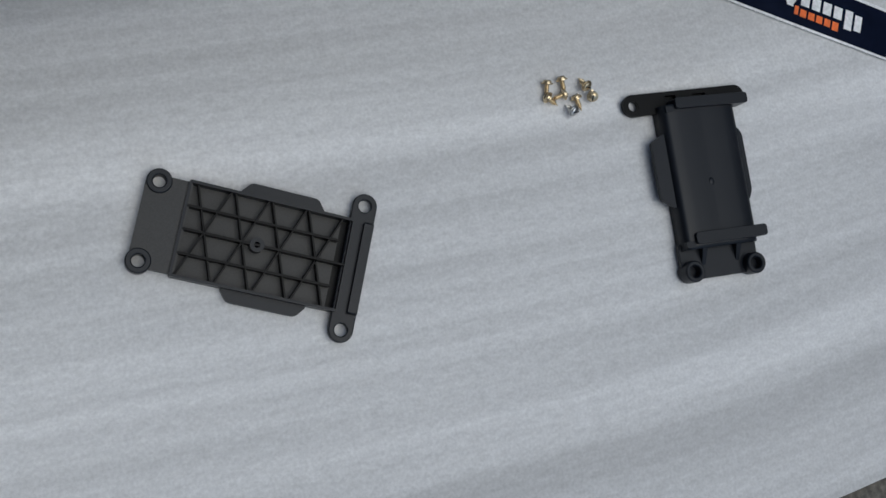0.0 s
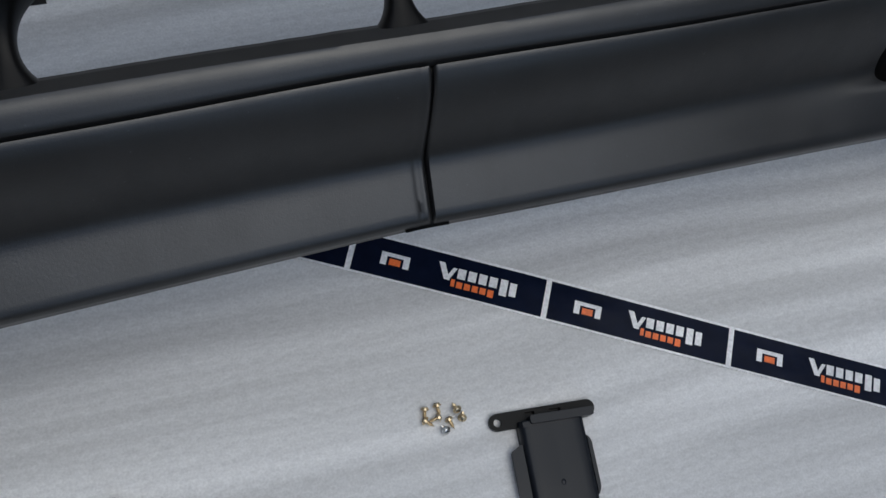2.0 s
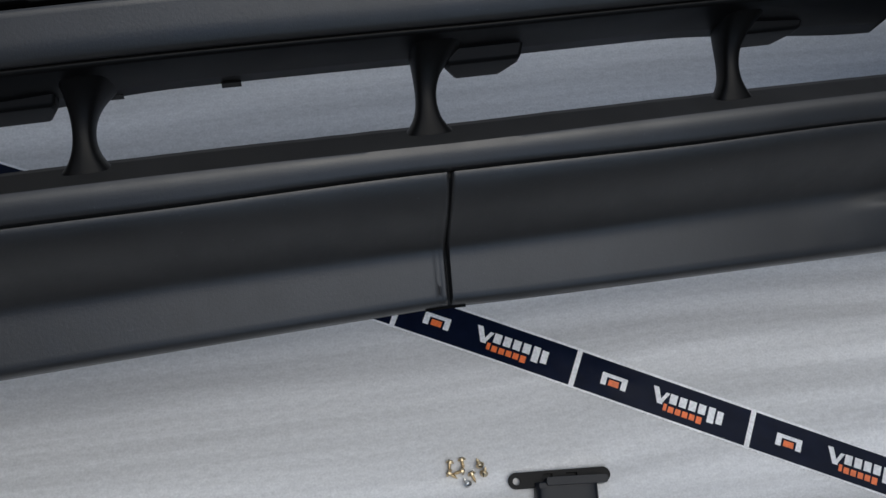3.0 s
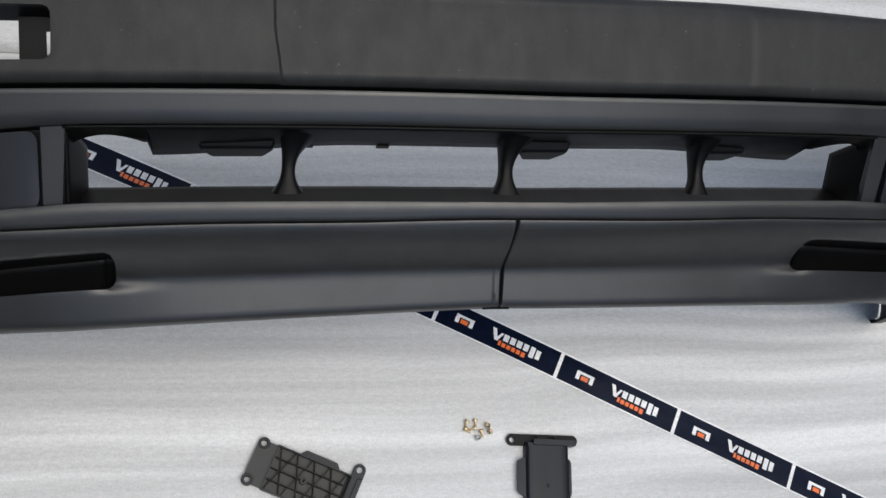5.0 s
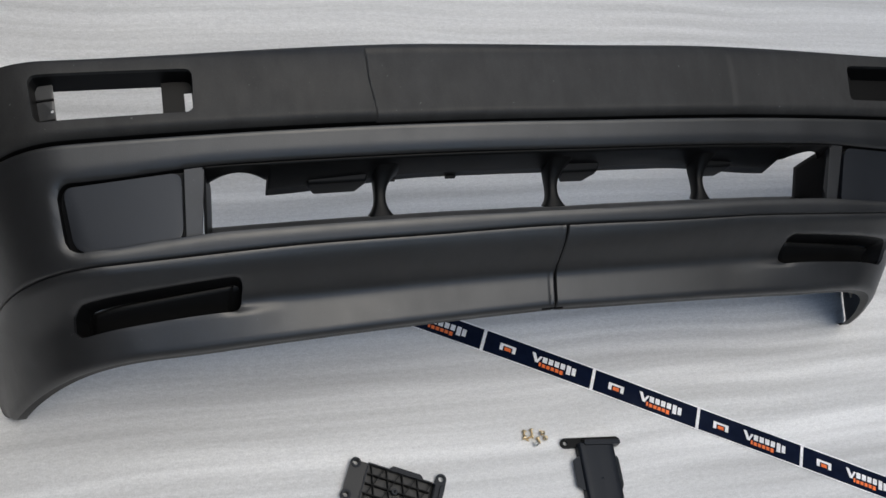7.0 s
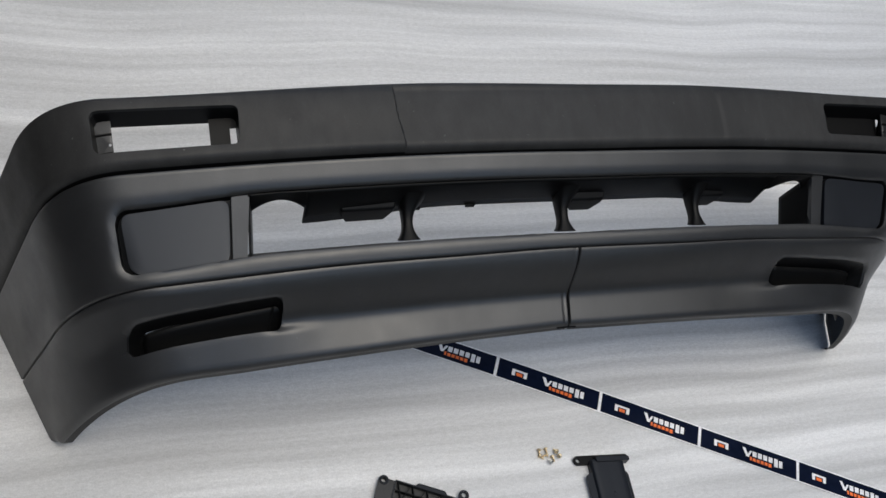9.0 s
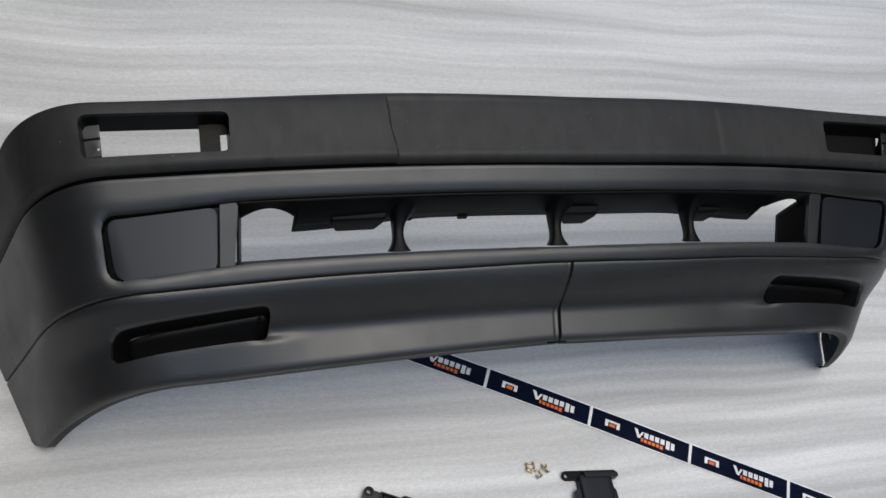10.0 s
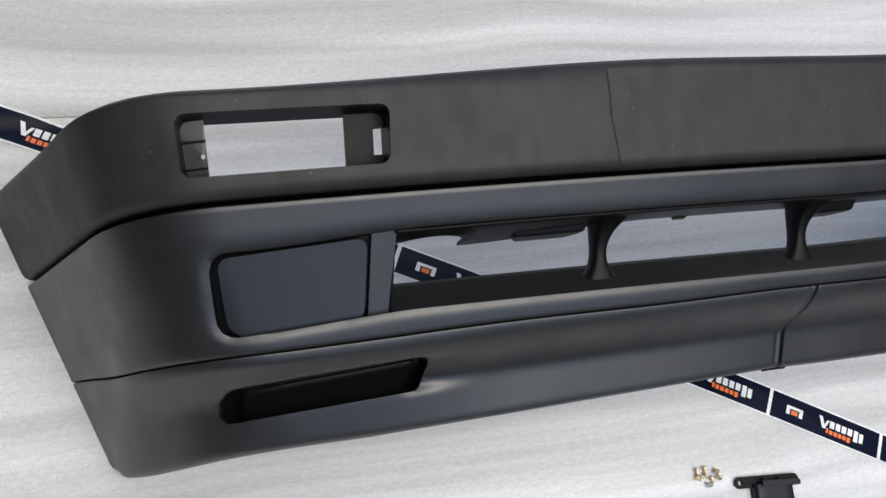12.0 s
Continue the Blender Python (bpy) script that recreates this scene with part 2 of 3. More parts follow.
def at_x(x, u, d):
    """The same by x, on the front."""
    sg, b = math.copysign(1.0, x), abs(x)
    a = b / plan(sg, u)[0]
    if a > 1.0:
        lo, hi = 1.0, 2.0
        for _ in range(24):
            a = (lo + hi) / 2
            lo, hi = (a, hi) if plan(sg * a, u)[0] < b else (lo, a)
    return face_point(sg * a, u, d)


COLS = sorted([i / 124 for i in range(125)] + [x / 0.722 for x in (0.2955, 0.2970, 0.2985, 0.3000, 0.3015, 0.3030, 0.3045, 0.3060)]) + [1 + i / 32 for i in range(1, 33)] + [2 + i / 26 for i in range(1, 27)]
SEAM_X = 0.006
NEAR = [0.0016, 0.0028, 0.0045, 0.007, 0.010, 0.014, 0.018]
FAR = [0.034 + (1 - 0.034) * i / 122 for i in range(123)] + COLS[133:]
SEAM_COLS = [SEAM_X + v for v in NEAR] + FAR
SEAM_LEFT = [-v for v in reversed(FAR)] + [-0.026, -0.018] + [SEAM_X - v for v in reversed(NEAR)]
BOTH = [-a for a in reversed(COLS)] + COLS[1:]


def profile(points, step=0.0045):
    """Section points (u, d), filled in at the step."""
    out = [points[0]]
    for p, q in zip(points, points[1:]):
        n = max(1, math.ceil(math.hypot(q[0] - p[0], q[1] - p[1]) / step))
        out += [(p[0] + (q[0] - p[0]) * k / n, p[1] + (q[1] - p[1]) * k / n) for k in range(1, n + 1)]
    return out


def rounded_box(x, u, x0, x1, u0, u1, r):
    """Distance to a box with round corners, less than 0 inside."""
    dx, du = abs(x - (x0 + x1) / 2) - (x1 - x0) / 2 + r, abs(u - (u0 + u1) / 2) - (u1 - u0) / 2 + r
    return math.hypot(max(dx, 0), max(du, 0)) + min(max(dx, du), 0) - r


def signal_hole(x, u):
    x = abs(x)
    return rounded_box(x, u, 0.549, 0.760 - 0.10 * (0.243 - u), 0.186, 0.244, 0.010)


def opening(x, u):
    """The one long opening that holds the grille and both fog lamp covers."""
    t = smoothstep(0.50, 0.70, abs(x))
    end = 0.7225 + 0.13 * (u - 0.036)
    return rounded_box(x, u, -end, end, 0.044 - 0.0095 * t, 0.1250 - 0.0080 * t, 0.019)


def slot_hole(x, u):
    x = abs(x)
    return rounded_box(x, u - (-0.0275 - 0.052 * (x - 0.6)), 0.487, 0.717, -0.0200, 0.0165, 0.014)


def skin(cols, sect, holes, dent=None):
    """The face with holes: holes are (distance, depth of the walls, inward draft)."""
    params, alive = {}, {}
    for j, (u, d) in enumerate(sect):
        for i, a in enumerate(cols):
            params[i, j] = [a, u, d]

    def dist(k, a, u):
        x, u2, _ = plan(a, u)
        return holes[k][0](math.copysign(x, a), u2)

    bm, quads, rims = bmesh.new(), [], []
    for j in range(len(sect) - 1):
        flat = abs(sect[j][1]) < 0.004 and abs(sect[j + 1][1]) < 0.004
        for i in range(len(cols) - 1):
            a, u = (cols[i] + cols[i + 1]) / 2, (sect[j][0] + sect[j + 1][0]) / 2
            hit = None
            for k in range(len(holes)):
                if flat and dist(k, a, u) < 0:
                    hit = k
            alive[i, j] = hit
            if hit is None:
                quads.append(((i, j), (i + 1, j), (i + 1, j + 1), (i, j + 1)))
    snap = {}
    for (i, j), hit in alive.items():
        if hit is None:
            continue
        for (di, dj, e0, e1) in ((-1, 0, (i, j), (i, j + 1)), (1, 0, (i + 1, j + 1), (i + 1, j)), (0, -1, (i + 1, j), (i, j)), (0, 1, (i, j + 1), (i + 1, j + 1))):
            if alive.get((i + di, j + dj), 0) is None:
                rims.append((hit, e0, e1))
                snap[e0] = snap[e1] = hit
    for key, k in snap.items():
        a, u, d = params[key]
        for _ in range(3):
            v = dist(k, a, u)
            ga, gu = (dist(k, a + 0.001, u) - v) / 0.001, (dist(k, a, u + 0.0005) - v) / 0.0005
            # steps are weighed by metres along the front and up the face
            wa = 1 / 0.75 ** 2
            g2 = ga * ga * wa + gu * gu
            a, u = a - v * ga * wa / max(g2, 1e-6), u - v * gu / max(g2, 1e-6)
        params[key] = [a, u, d + 0.0005]
    verts = {}

    def vert(key):
        if key not in verts:
            a, u, d = params[key]
            verts[key] = bm.verts.new(face_point(a, u, d + (dent(a, u) if dent else 0.0)))
        return verts[key]

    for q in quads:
        # faces set far back take the colour that holds recess shade
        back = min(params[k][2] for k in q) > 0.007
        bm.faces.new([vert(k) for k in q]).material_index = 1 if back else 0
    walls = {}
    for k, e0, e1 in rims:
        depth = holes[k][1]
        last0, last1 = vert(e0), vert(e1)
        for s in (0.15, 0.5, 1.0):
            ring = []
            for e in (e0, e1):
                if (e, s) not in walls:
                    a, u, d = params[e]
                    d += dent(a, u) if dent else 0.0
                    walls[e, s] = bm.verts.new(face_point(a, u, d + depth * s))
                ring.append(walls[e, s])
            # deeper wall faces have their shade put into the colour
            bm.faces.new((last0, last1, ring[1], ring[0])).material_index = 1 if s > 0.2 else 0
            last0, last1 = ring
    return bm


bumper = new("car_bumper")
bumper.location = (MID, 0.0, 0.0)
tagged(bumper, "matt black plastic front bumper lying face up on pale foam", "car bumper")
SHIFT = Matrix.Translation((-MID, 0, 0))


def bumper_part(name, bm, mat, label="", parent=None, thick=0.0, smooth=50.0):
    bmesh.ops.transform(bm, matrix=SHIFT, verts=bm.verts)
    ob = part(name, bm, mat, parent or bumper, label, smooth)
    if thick:
        solid(ob, thick)
    return ob


def plate_dent(a, u):
    """The shallow number-plate field in the middle of the bar."""
    x = plan(a, u)[0]
    depth = 0.0046 - 0.0034 * smoothstep(-0.25, 0.25, math.copysign(x, a))
    edge = 0.3045 - 0.007 * smoothstep(0.235, 0.165, u)
    return depth * (smoothstep(edge + 0.0015, edge - 0.0020, x) if a < 0 else smoothstep(0.312, 0.298, x)) * smoothstep(0.276, 0.262, u)


upper_bar = bumper_part("upper_bar", skin(BOTH, profile([(0.268, 0.062), (0.281, 0.052), (0.2865, 0.038), (0.2875, 0.026), (0.2855, 0.014), (0.280, 0.006), (0.272, 0.0015), (0.262, 0), (0.175, 0), (0.1695, 0.0015), (0.1660, 0.006), (0.1645, 0.012), (0.1645, 0.03)]),
    [(signal_hole, 0.046)], plate_dent), BAR, "matt black upper bumper bar with turn signal openings and a flat plate field")


def opening_roll(a, u):
    """The edge of the opening rolls inwards."""
    x, u2, _ = plan(a, u)
    t = 1 - min(1.0, max(0.0, opening(math.copysign(x, a), u2) / 0.013))
    return 0.0036 * t * t


shell = bumper_part("shell", skin(BOTH, profile([(0.176, 0.036), (0.1640, 0.030), (0.1618, 0.012), (0.1595, 0.0075), (0.1585, 0.002), (0.1560, 0), (0.0270, 0), (0.0265, 0.0015), (0.0255, 0.006), (0.0253, 0.022), (0.013, 0.034)], 0.0032),
    [(opening, 0.022)], opening_roll), BLACK, "satin black middle band and side panels")


def lip_dent(a, u):
    x, u2, _ = plan(a, u)
    away = math.copysign(x, a) - SEAM_X * 0.65
    seam = 0.005 * smoothstep(0.0024, 0.0, abs(away) - 0.0003) + 0.0022 * smoothstep(0.0020, 0.0, abs(away + 0.0080))
    v = u2 - (-0.0275 - 0.052 * (x - 0.6))
    tail = 0.012 * smoothstep(0.395, 0.505, x) ** 1.5 * smoothstep(0.53, 0.489, x) * smoothstep(0.0185, -0.002, v) * smoothstep(-0.0270, -0.0080, v)
    return seam + tail


LIP = profile([(0.0248, 0.026), (0.0246, 0.006), (0.0238, 0.0012), (0.0215, 0), (-0.063, 0), (-0.0670, 0.0012), (-0.0695, 0.005), (-0.0700, 0.009), (-0.0690, 0.023)], 0.003)
lip_left = bumper_part("lip", skin(SEAM_LEFT, LIP, [(slot_hole, 0.042)], lip_dent), BLACK, "black front lip half with a blanked air slot")
lip_right = bumper_part("lip", skin(SEAM_COLS, LIP, [(slot_hole, 0.042)], lip_dent), BLACK, "black front lip half with a blanked air slot")

# Added strip keeps floor light out of the seam.
bm = grid_mesh([[face_point(a, u, 0.0075) for a in (-0.03, -0.01, 0.01, 0.03)] for u in np.linspace(0.024, -0.0722, 24)])
bumper_part("seam_backing", bm, SHADED, "dark strip added behind the lip seam to block light", thick=0.002)

# intake: ceiling with its arches, sloping shelf, side cheeks
def reach(x):
    """How far back the intake's ceiling goes."""
    b = abs(x)
    if b > 0.452:
        return 0.014 + 0.034 * ((b - 0.495) / 0.045) ** 2
    return 0.091


cx = sorted([-0.541 + 1.082 * i / 190 for i in range(191)] + [-0.4525, -0.4515, 0.4515, 0.4525])
# Intake shade is put into the colour of the ceiling, shelf, cheeks and fittings.
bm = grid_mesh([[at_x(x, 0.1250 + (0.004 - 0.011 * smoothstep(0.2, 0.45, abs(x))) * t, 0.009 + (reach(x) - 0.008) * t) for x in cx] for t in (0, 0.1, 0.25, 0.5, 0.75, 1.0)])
intake_ceiling = bumper_part("intake_ceiling", bm, SHADED, thick=0.003)
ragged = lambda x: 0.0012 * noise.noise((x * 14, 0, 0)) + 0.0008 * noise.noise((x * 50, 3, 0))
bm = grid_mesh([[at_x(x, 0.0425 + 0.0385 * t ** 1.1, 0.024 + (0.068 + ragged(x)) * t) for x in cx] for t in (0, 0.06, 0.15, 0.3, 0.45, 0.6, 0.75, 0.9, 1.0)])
bumper_part("intake_shelf", bm, SHADED, thick=0.003)
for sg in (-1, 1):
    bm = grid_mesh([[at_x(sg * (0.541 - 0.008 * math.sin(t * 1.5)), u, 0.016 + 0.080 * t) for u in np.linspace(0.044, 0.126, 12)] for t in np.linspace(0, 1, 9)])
    bumper_part("intake_cheek", bm, SHADED, thick=0.003)
for x in (-0.440, -0.262, -0.165, 0.372):
    bm = bmesh.new()
    prism(bm, [[(-0.008, -0.0035), (0.008, -0.0035), (0.007, 0.0035), (-0.007, 0.0035)]], -0.004, 0.004)
    bmesh.ops.transform(bm, matrix=Matrix.Translation(at_x(x, 0.1270, 0.090)), verts=bm.verts)
    bumper_part("clip_tab", bm, SHADED, parent=intake_ceiling)
for x0, x1 in ((-0.396, -0.300), (0.010, 0.082), (0.284, 0.356)):
    bm = bmesh.new()
    rings = []
    for t, grow in ((0.0, 0.0), (0.35, 0.0), (1.0, -0.012)):
        ring = []
        for x, u in ((x0 - grow, 0.129), (x1 + grow, 0.129), (x1 + grow - 0.004, 0.114), (x0 - grow + 0.004, 0.114)):
            ring.append(bm.verts.new(at_x(x, u, 0.058 + 0.038 * t)))
        rings.append(ring)
    for r0, r1 in zip(rings, rings[1:]):
        for i in range(4):
            bm.faces.new((r0[i], r0[(i + 1) % 4], r1[(i + 1) % 4], r1[i]))
    bm.faces.new(rings[0])
    bm.faces.new(rings[-1])
    soften(bumper_part("mount_pad", bm, SHADED, parent=intake_ceiling, smooth=30), 0.003)

# three waisted posts in the intake, their shade put into the colour
for x in (-0.285, -0.006, 0.273):
    bm = bmesh.new()
    rings = []
    for k in range(15):
        h = k / 14
        u = 0.058 + 0.069 * h
        w = 0.0072 + 0.012 * (1 - h) ** 5 + 0.016 * h ** 4
        back, ahead = 0.056 + 0.034 * h, 0.030 + 0.036 * h - 0.045 * h ** 4
        ring = []
        for i in range(16):
            t = 2 * math.pi * i / 16
            cxx, sxx = math.copysign(abs(math.cos(t)) ** 0.6, math.cos(t)), math.copysign(abs(math.sin(t)) ** 0.6, math.sin(t))
            ring.append(bm.verts.new(at_x(x + w * cxx + 0.012 * h ** 4, u + 0.012 * (1 - h) * (1 - sxx) / 2, (back + ahead) / 2 + (back - ahead) / 2 * -sxx)))
        rings.append(ring)
    for r0, r1 in zip(rings, rings[1:]):
        for i in range(16):
            bm.faces.new((r0[i], r0[(i + 1) % 16], r1[(i + 1) % 16], r1[i]))
    bumper_part("post", bm, SHADED, "slim waisted upright in the intake")

# fog lamp covers, columns, slot plates, signal brackets
def on_face(sg, loops, d, height):
    """A plate of the given outline laid on the face, its back at depth d."""
    bm = prism(bmesh.new(), loops, 0.0, height)
    for v in bm.verts:
        v.co = at_x(sg * v.co.x, v.co.y, d - v.co.z)
    return bm


def slot_u(x, v):
    return v - 0.0275 - 0.052 * (x - 0.6)


for sg in (-1, 1):
    edge = 0.541
    # plate behind the cover, with the gap's shade put into its colour
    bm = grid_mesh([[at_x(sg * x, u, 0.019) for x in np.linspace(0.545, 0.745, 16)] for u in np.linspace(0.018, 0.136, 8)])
    bumper_part("fog_recess", bm, SHADED, thick=0.002)
    outline = rounded([(0.5690, 0.0430), (0.6960, 0.0400), (0.7140, 0.0480), (0.7245, 0.1120), (0.5690, 0.1195)], 0.014, 7)
    cover = bumper_part("fog_cover", on_face(sg, [outline], 0.018, 0.0095), COVER, "smooth blue-black blanking cover over the fog lamp hole", smooth=40)
    soften(cover, 0.0014)
    column = bumper_part("column", on_face(sg, [rounded([(edge + 0.004, 0.034), (0.5655, 0.034), (0.5655, 0.134), (edge - 0.003, 0.134)], 0.002)], 0.030, 0.0195), BLACK, "narrow upright beside the fog lamp cover", smooth=40)
    soften(column, 0.0035, 3)
    lo, hi = 0.500, 0.705
    # slot shade is put into the colour of this plate and its added backing
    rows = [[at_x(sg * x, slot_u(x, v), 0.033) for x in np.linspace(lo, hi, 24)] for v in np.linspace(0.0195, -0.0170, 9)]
    bumper_part("slot_plate", grid_mesh(rows), SHADED, parent=lip_left if sg < 0 else lip_right, thick=0.003)
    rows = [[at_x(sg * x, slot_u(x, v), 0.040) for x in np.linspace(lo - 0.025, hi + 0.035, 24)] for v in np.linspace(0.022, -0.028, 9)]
    bumper_part("slot_back", grid_mesh(rows), SHADED, parent=lip_left if sg < 0 else lip_right, thick=0.003)
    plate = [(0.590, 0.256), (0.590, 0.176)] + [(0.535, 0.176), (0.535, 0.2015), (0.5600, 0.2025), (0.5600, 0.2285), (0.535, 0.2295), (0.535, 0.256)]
    bumper_part("signal_bracket", on_face(sg, [plate], 0.037, 0.003), SHADED, "dark notched bracket plate at the turn signal opening", smooth=40)
    # backs most of this opening in the shade-dark plastic
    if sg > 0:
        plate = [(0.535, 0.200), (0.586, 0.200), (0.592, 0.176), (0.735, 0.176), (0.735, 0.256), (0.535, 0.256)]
        bumper_part("signal_bracket", on_face(sg, [plate], 0.046, 0.003), SHADED, "dark lamp bracket filling the turn signal opening", smooth=40)
    plate = [(0.729, 0.178), (0.775, 0.178), (0.775, 0.252), (0.731, 0.252)]
    ribbed = bumper_part("signal_bracket", on_face(sg, [plate, circle(0.7345, 0.2105, 0.0026, 12)], 0.030, 0.003), BLACK, "ribbed bracket with a bolt hole", smooth=40)
    # strips in the shade-dark plastic draw the dark groove lines
    for u in (0.199, 0.224):
        bumper_part("bracket_rib", on_face(sg, [[(0.730, u - 0.0008), (0.770, u - 0.0008), (0.770, u + 0.0008), (0.730, u + 0.0008)]], 0.028, 0.0035), SHADED, parent=ribbed, smooth=0)


# ---- printed tape ----
TAPE_D = Vector((0.1884, -0.0972)).normalized()
TAPE_N = Vector((-TAPE_D.y, TAPE_D.x))


def tape_point(s, off, lift):
    bend = -0.033 * s * s if s < 0 else 0.0
    p = Vector((0.18, -0.105)) + TAPE_D * s * (1.016 if s < 0 else 1.0) + TAPE_N * (off + bend)
    wrinkle = 0.0008 * max(0.0, noise.noise((s * 14, off * 55, 1.5))) + 0.0011 * max(0.0, 1 - 8 * abs(noise.noise((s * 5 + off * 14, off * 9, 6.5)))) * max(0.0, noise.noise((s * 3.1, 2.5, 0.5)))
    return (p.x, p.y, foam_height(p.x, p.y) + 0.0012 + 0.0048 * smoothstep(0.383, 0.397, p.y) + wrinkle + lift)


def strip(s0, s1, o0, o1, lift, bm=None, skew=0.0):
    n, m = max(1, math.ceil((s1 - s0) / 0.008)), max(1, math.ceil(abs(o1 - o0) / 0.008))
    bm = bm or bmesh.new()
    rows = [[bm.verts.new(tape_point(s0 + (s1 - s0) * i / n + skew * (o0 + (o1 - o0) * j / m), o0 + (o1 - o0) * j / m, lift)) for i in range(n + 1)] for j in range(m + 1)]
    for r0, r1 in zip(rows, rows[1:]):
        for i in range(n):
            bm.faces.new((r0[i], r0[i + 1], r1[i + 1], r1[i]))
    return bm


PITCH = 0.212
tape = new("printed_tape")
tagged(tape, "navy printed tape with white and orange marks stuck on foam", "tape")
part("film", strip(-7 * PITCH, 5 * PITCH, -0.048, 0.0, 0.0), NAVY, tape)
for o0, o1 in ((-0.048, -0.0455), (-0.0028, 0.0)):
    part("edge_stripe", strip(-7 * PITCH, 5 * PITCH, o0, o1, 0.0004), WHITE, tape, "thin white edge stripe")
for k in range(-7, 5):
    s = k * PITCH
    part("divider", strip(s - 0.0025, s + 0.0035, -0.0455, -0.0028, 0.0004), WHITE, tape, "white cross stripe")
    bm = strip(s + 0.0320, s + 0.0625, -0.0215, -0.0172, 0.0004)
    strip(s + 0.0320, s + 0.0385, -0.0315, -0.0215, 0.0004, bm)
    strip(s + 0.0560, s + 0.0625, -0.0315, -0.0215, 0.0004, bm)
    part("arch_mark", bm, WHITE, tape, "white arch mark")
    part("square_mark", strip(s + 0.0412, s + 0.0533, -0.0305, -0.0235, 0.0004), ORANGE, tape, "orange square mark")
    bm = strip(s + 0.0870, s + 0.0935, -0.0310, -0.0125, 0.0004, skew=-0.45)
    strip(s + 0.1170, s + 0.1215, -0.0310, -0.0160, 0.0004, bm, skew=0.50)
    for i in range(4):
        strip(s + 0.1145 + 0.0115 * i, s + 0.1232 + 0.0115 * i, -0.0270, -0.0155, 0.0004, bm)
    strip(s + 0.1610, s + 0.1690, -0.0335, -0.0150, 0.0004, bm)
    strip(s + 0.1715, s + 0.1790, -0.0318, -0.0167, 0.0004, bm)
    part("wordmark", bm, WHITE, tape, "white print bars")
    bm = strip(s + 0.1090, s + 0.1130, -0.0370, -0.0290, 0.0004)
    for i in range(1, 6):
        strip(s + 0.1065 + 0.0085 * i, s + 0.1130 + 0.0085 * i, -0.0375 - 0.0012 * (i == 5), -0.0305, 0.0004, bm)
    part("wordmark", bm, ORANGE, tape, "orange print bars")


# ---- the two brackets ----
def hole_ring(bm, x, y, r, hole, z0, z1, n=20):
    return prism(bm, [circle(x, y, r, n), circle(x, y, hole, n)], z0, z1)


def bracket_ribbed(m):
    """Ribs up: plate, rim, ribs, bosses and the eared flange."""
    ob = new("mounting_bracket")
    tagged(ob, "black plastic mounting bracket with its ribbed underside facing up", "bracket", "brackets")
    bm = bmesh.new()
    tab = rounded([(-0.008, -0.0330), (0.024, -0.0330), (0.024, 0.0330), (-0.008, 0.0330)], 0.004)
    prism(bm, [tab, circle(0.0009, 0.0285, 0.0045), circle(-0.0009, -0.0285, 0.0045)], 0.006, 0.010)
    part("end_tab", bm, TRAY, ob, smooth=40)
    part("floor_plate", box(bmesh.new(), 0.021, 0.132, -0.0335, 0.0335, 0.001, 0.0025), TRAY, ob)
    # dark plate laid where the gap before the flange is in shade
    part("trench_shade", box(bmesh.new(), 0.132, 0.1480, -0.0335, 0.0335, 0.0006, 0.0012), SHADED, ob)
    rim = bmesh.new()
    prism(rim, [rounded([(0.0205, -0.0345), (0.1395, -0.0345), (0.1395, 0.0345), (0.0205, 0.0345)], 0.002), [(0.0225, -0.0325), (0.1385, -0.0325), (0.1385, 0.0325), (0.0225, 0.0325)]], 0.001, 0.012)
    part("rim", rim, BRACKET, ob, smooth=40)
    for sg in (1, -1):
        bm = bmesh.new()
        prism(bm, [rounded([(0.0555, sg * 0.0344), (0.0630, sg * 0.0435), (0.1120, sg * 0.0435), (0.1190, sg * 0.0344)], 0.003)], 0.003, 0.006)
        part("side_wing", bm, BRACKET, ob, smooth=40)
        bm = hole_ring(bmesh.new(), sg * 0.0009, sg * 0.0285, 0.0088, 0.0045, 0.002, 0.0118)
        soften(part("boss", bm, BRACKET, ob, smooth=40), 0.0008)
    # ribs are the same plastic, darkened for the shade on their sides
    for y in (-0.0171, 0.0, 0.0165):
        part("rib", box(bmesh.new(), 0.0220, 0.1390 if y == 0.0 else 0.1310, y - 0.0008, y + 0.0008, 0.002, 0.0112), SHADED, ob, smooth=0)
    crossing = [(0.0270 + 0.0265 * k, 0.0325, 0.0490 + 0.0265 * k, -0.0325) for k in range(4)] + [(0.0245 + 0.027 * k, -0.0325, 0.0505 + 0.027 * k, 0.0325) for k in range(4)]
    for x0, y0, x1, y1 in crossing:
        v = Vector((x1 - x0, y1 - y0)).normalized()
        n = Vector((-v.y, v.x)) * 0.0006
        bm = bmesh.new()
        prism(bm, [[(x0 + n.x, y0 + n.y), (x0 - n.x, y0 - n.y), (x1 - n.x, y1 - n.y), (x1 + n.x, y1 + n.y)]], 0.002, 0.0100)
        part("rib", bm, SHADED, ob, smooth=0)
    part("centre_boss", hole_ring(bmesh.new(), 0.0750, 0.0, 0.0052, 0.0022, 0.003, 0.0118), BRACKET, ob, smooth=40)
    bm = bmesh.new()
    ears = [(0.1458 + 0.0092 * math.cos(t), 0.0460 + 0.0092 * math.sin(t)) for t in np.linspace(0, math.pi, 14)]
    ears += [(0.1458 + 0.0092 * math.cos(t), -0.0460 + 0.0092 * math.sin(t)) for t in np.linspace(math.pi, 2 * math.pi, 14)]
    prism(bm, [ears, circle(0.1458, 0.046, 0.0047), circle(0.1458, -0.046, 0.0047)], 0.0035, 0.0085)
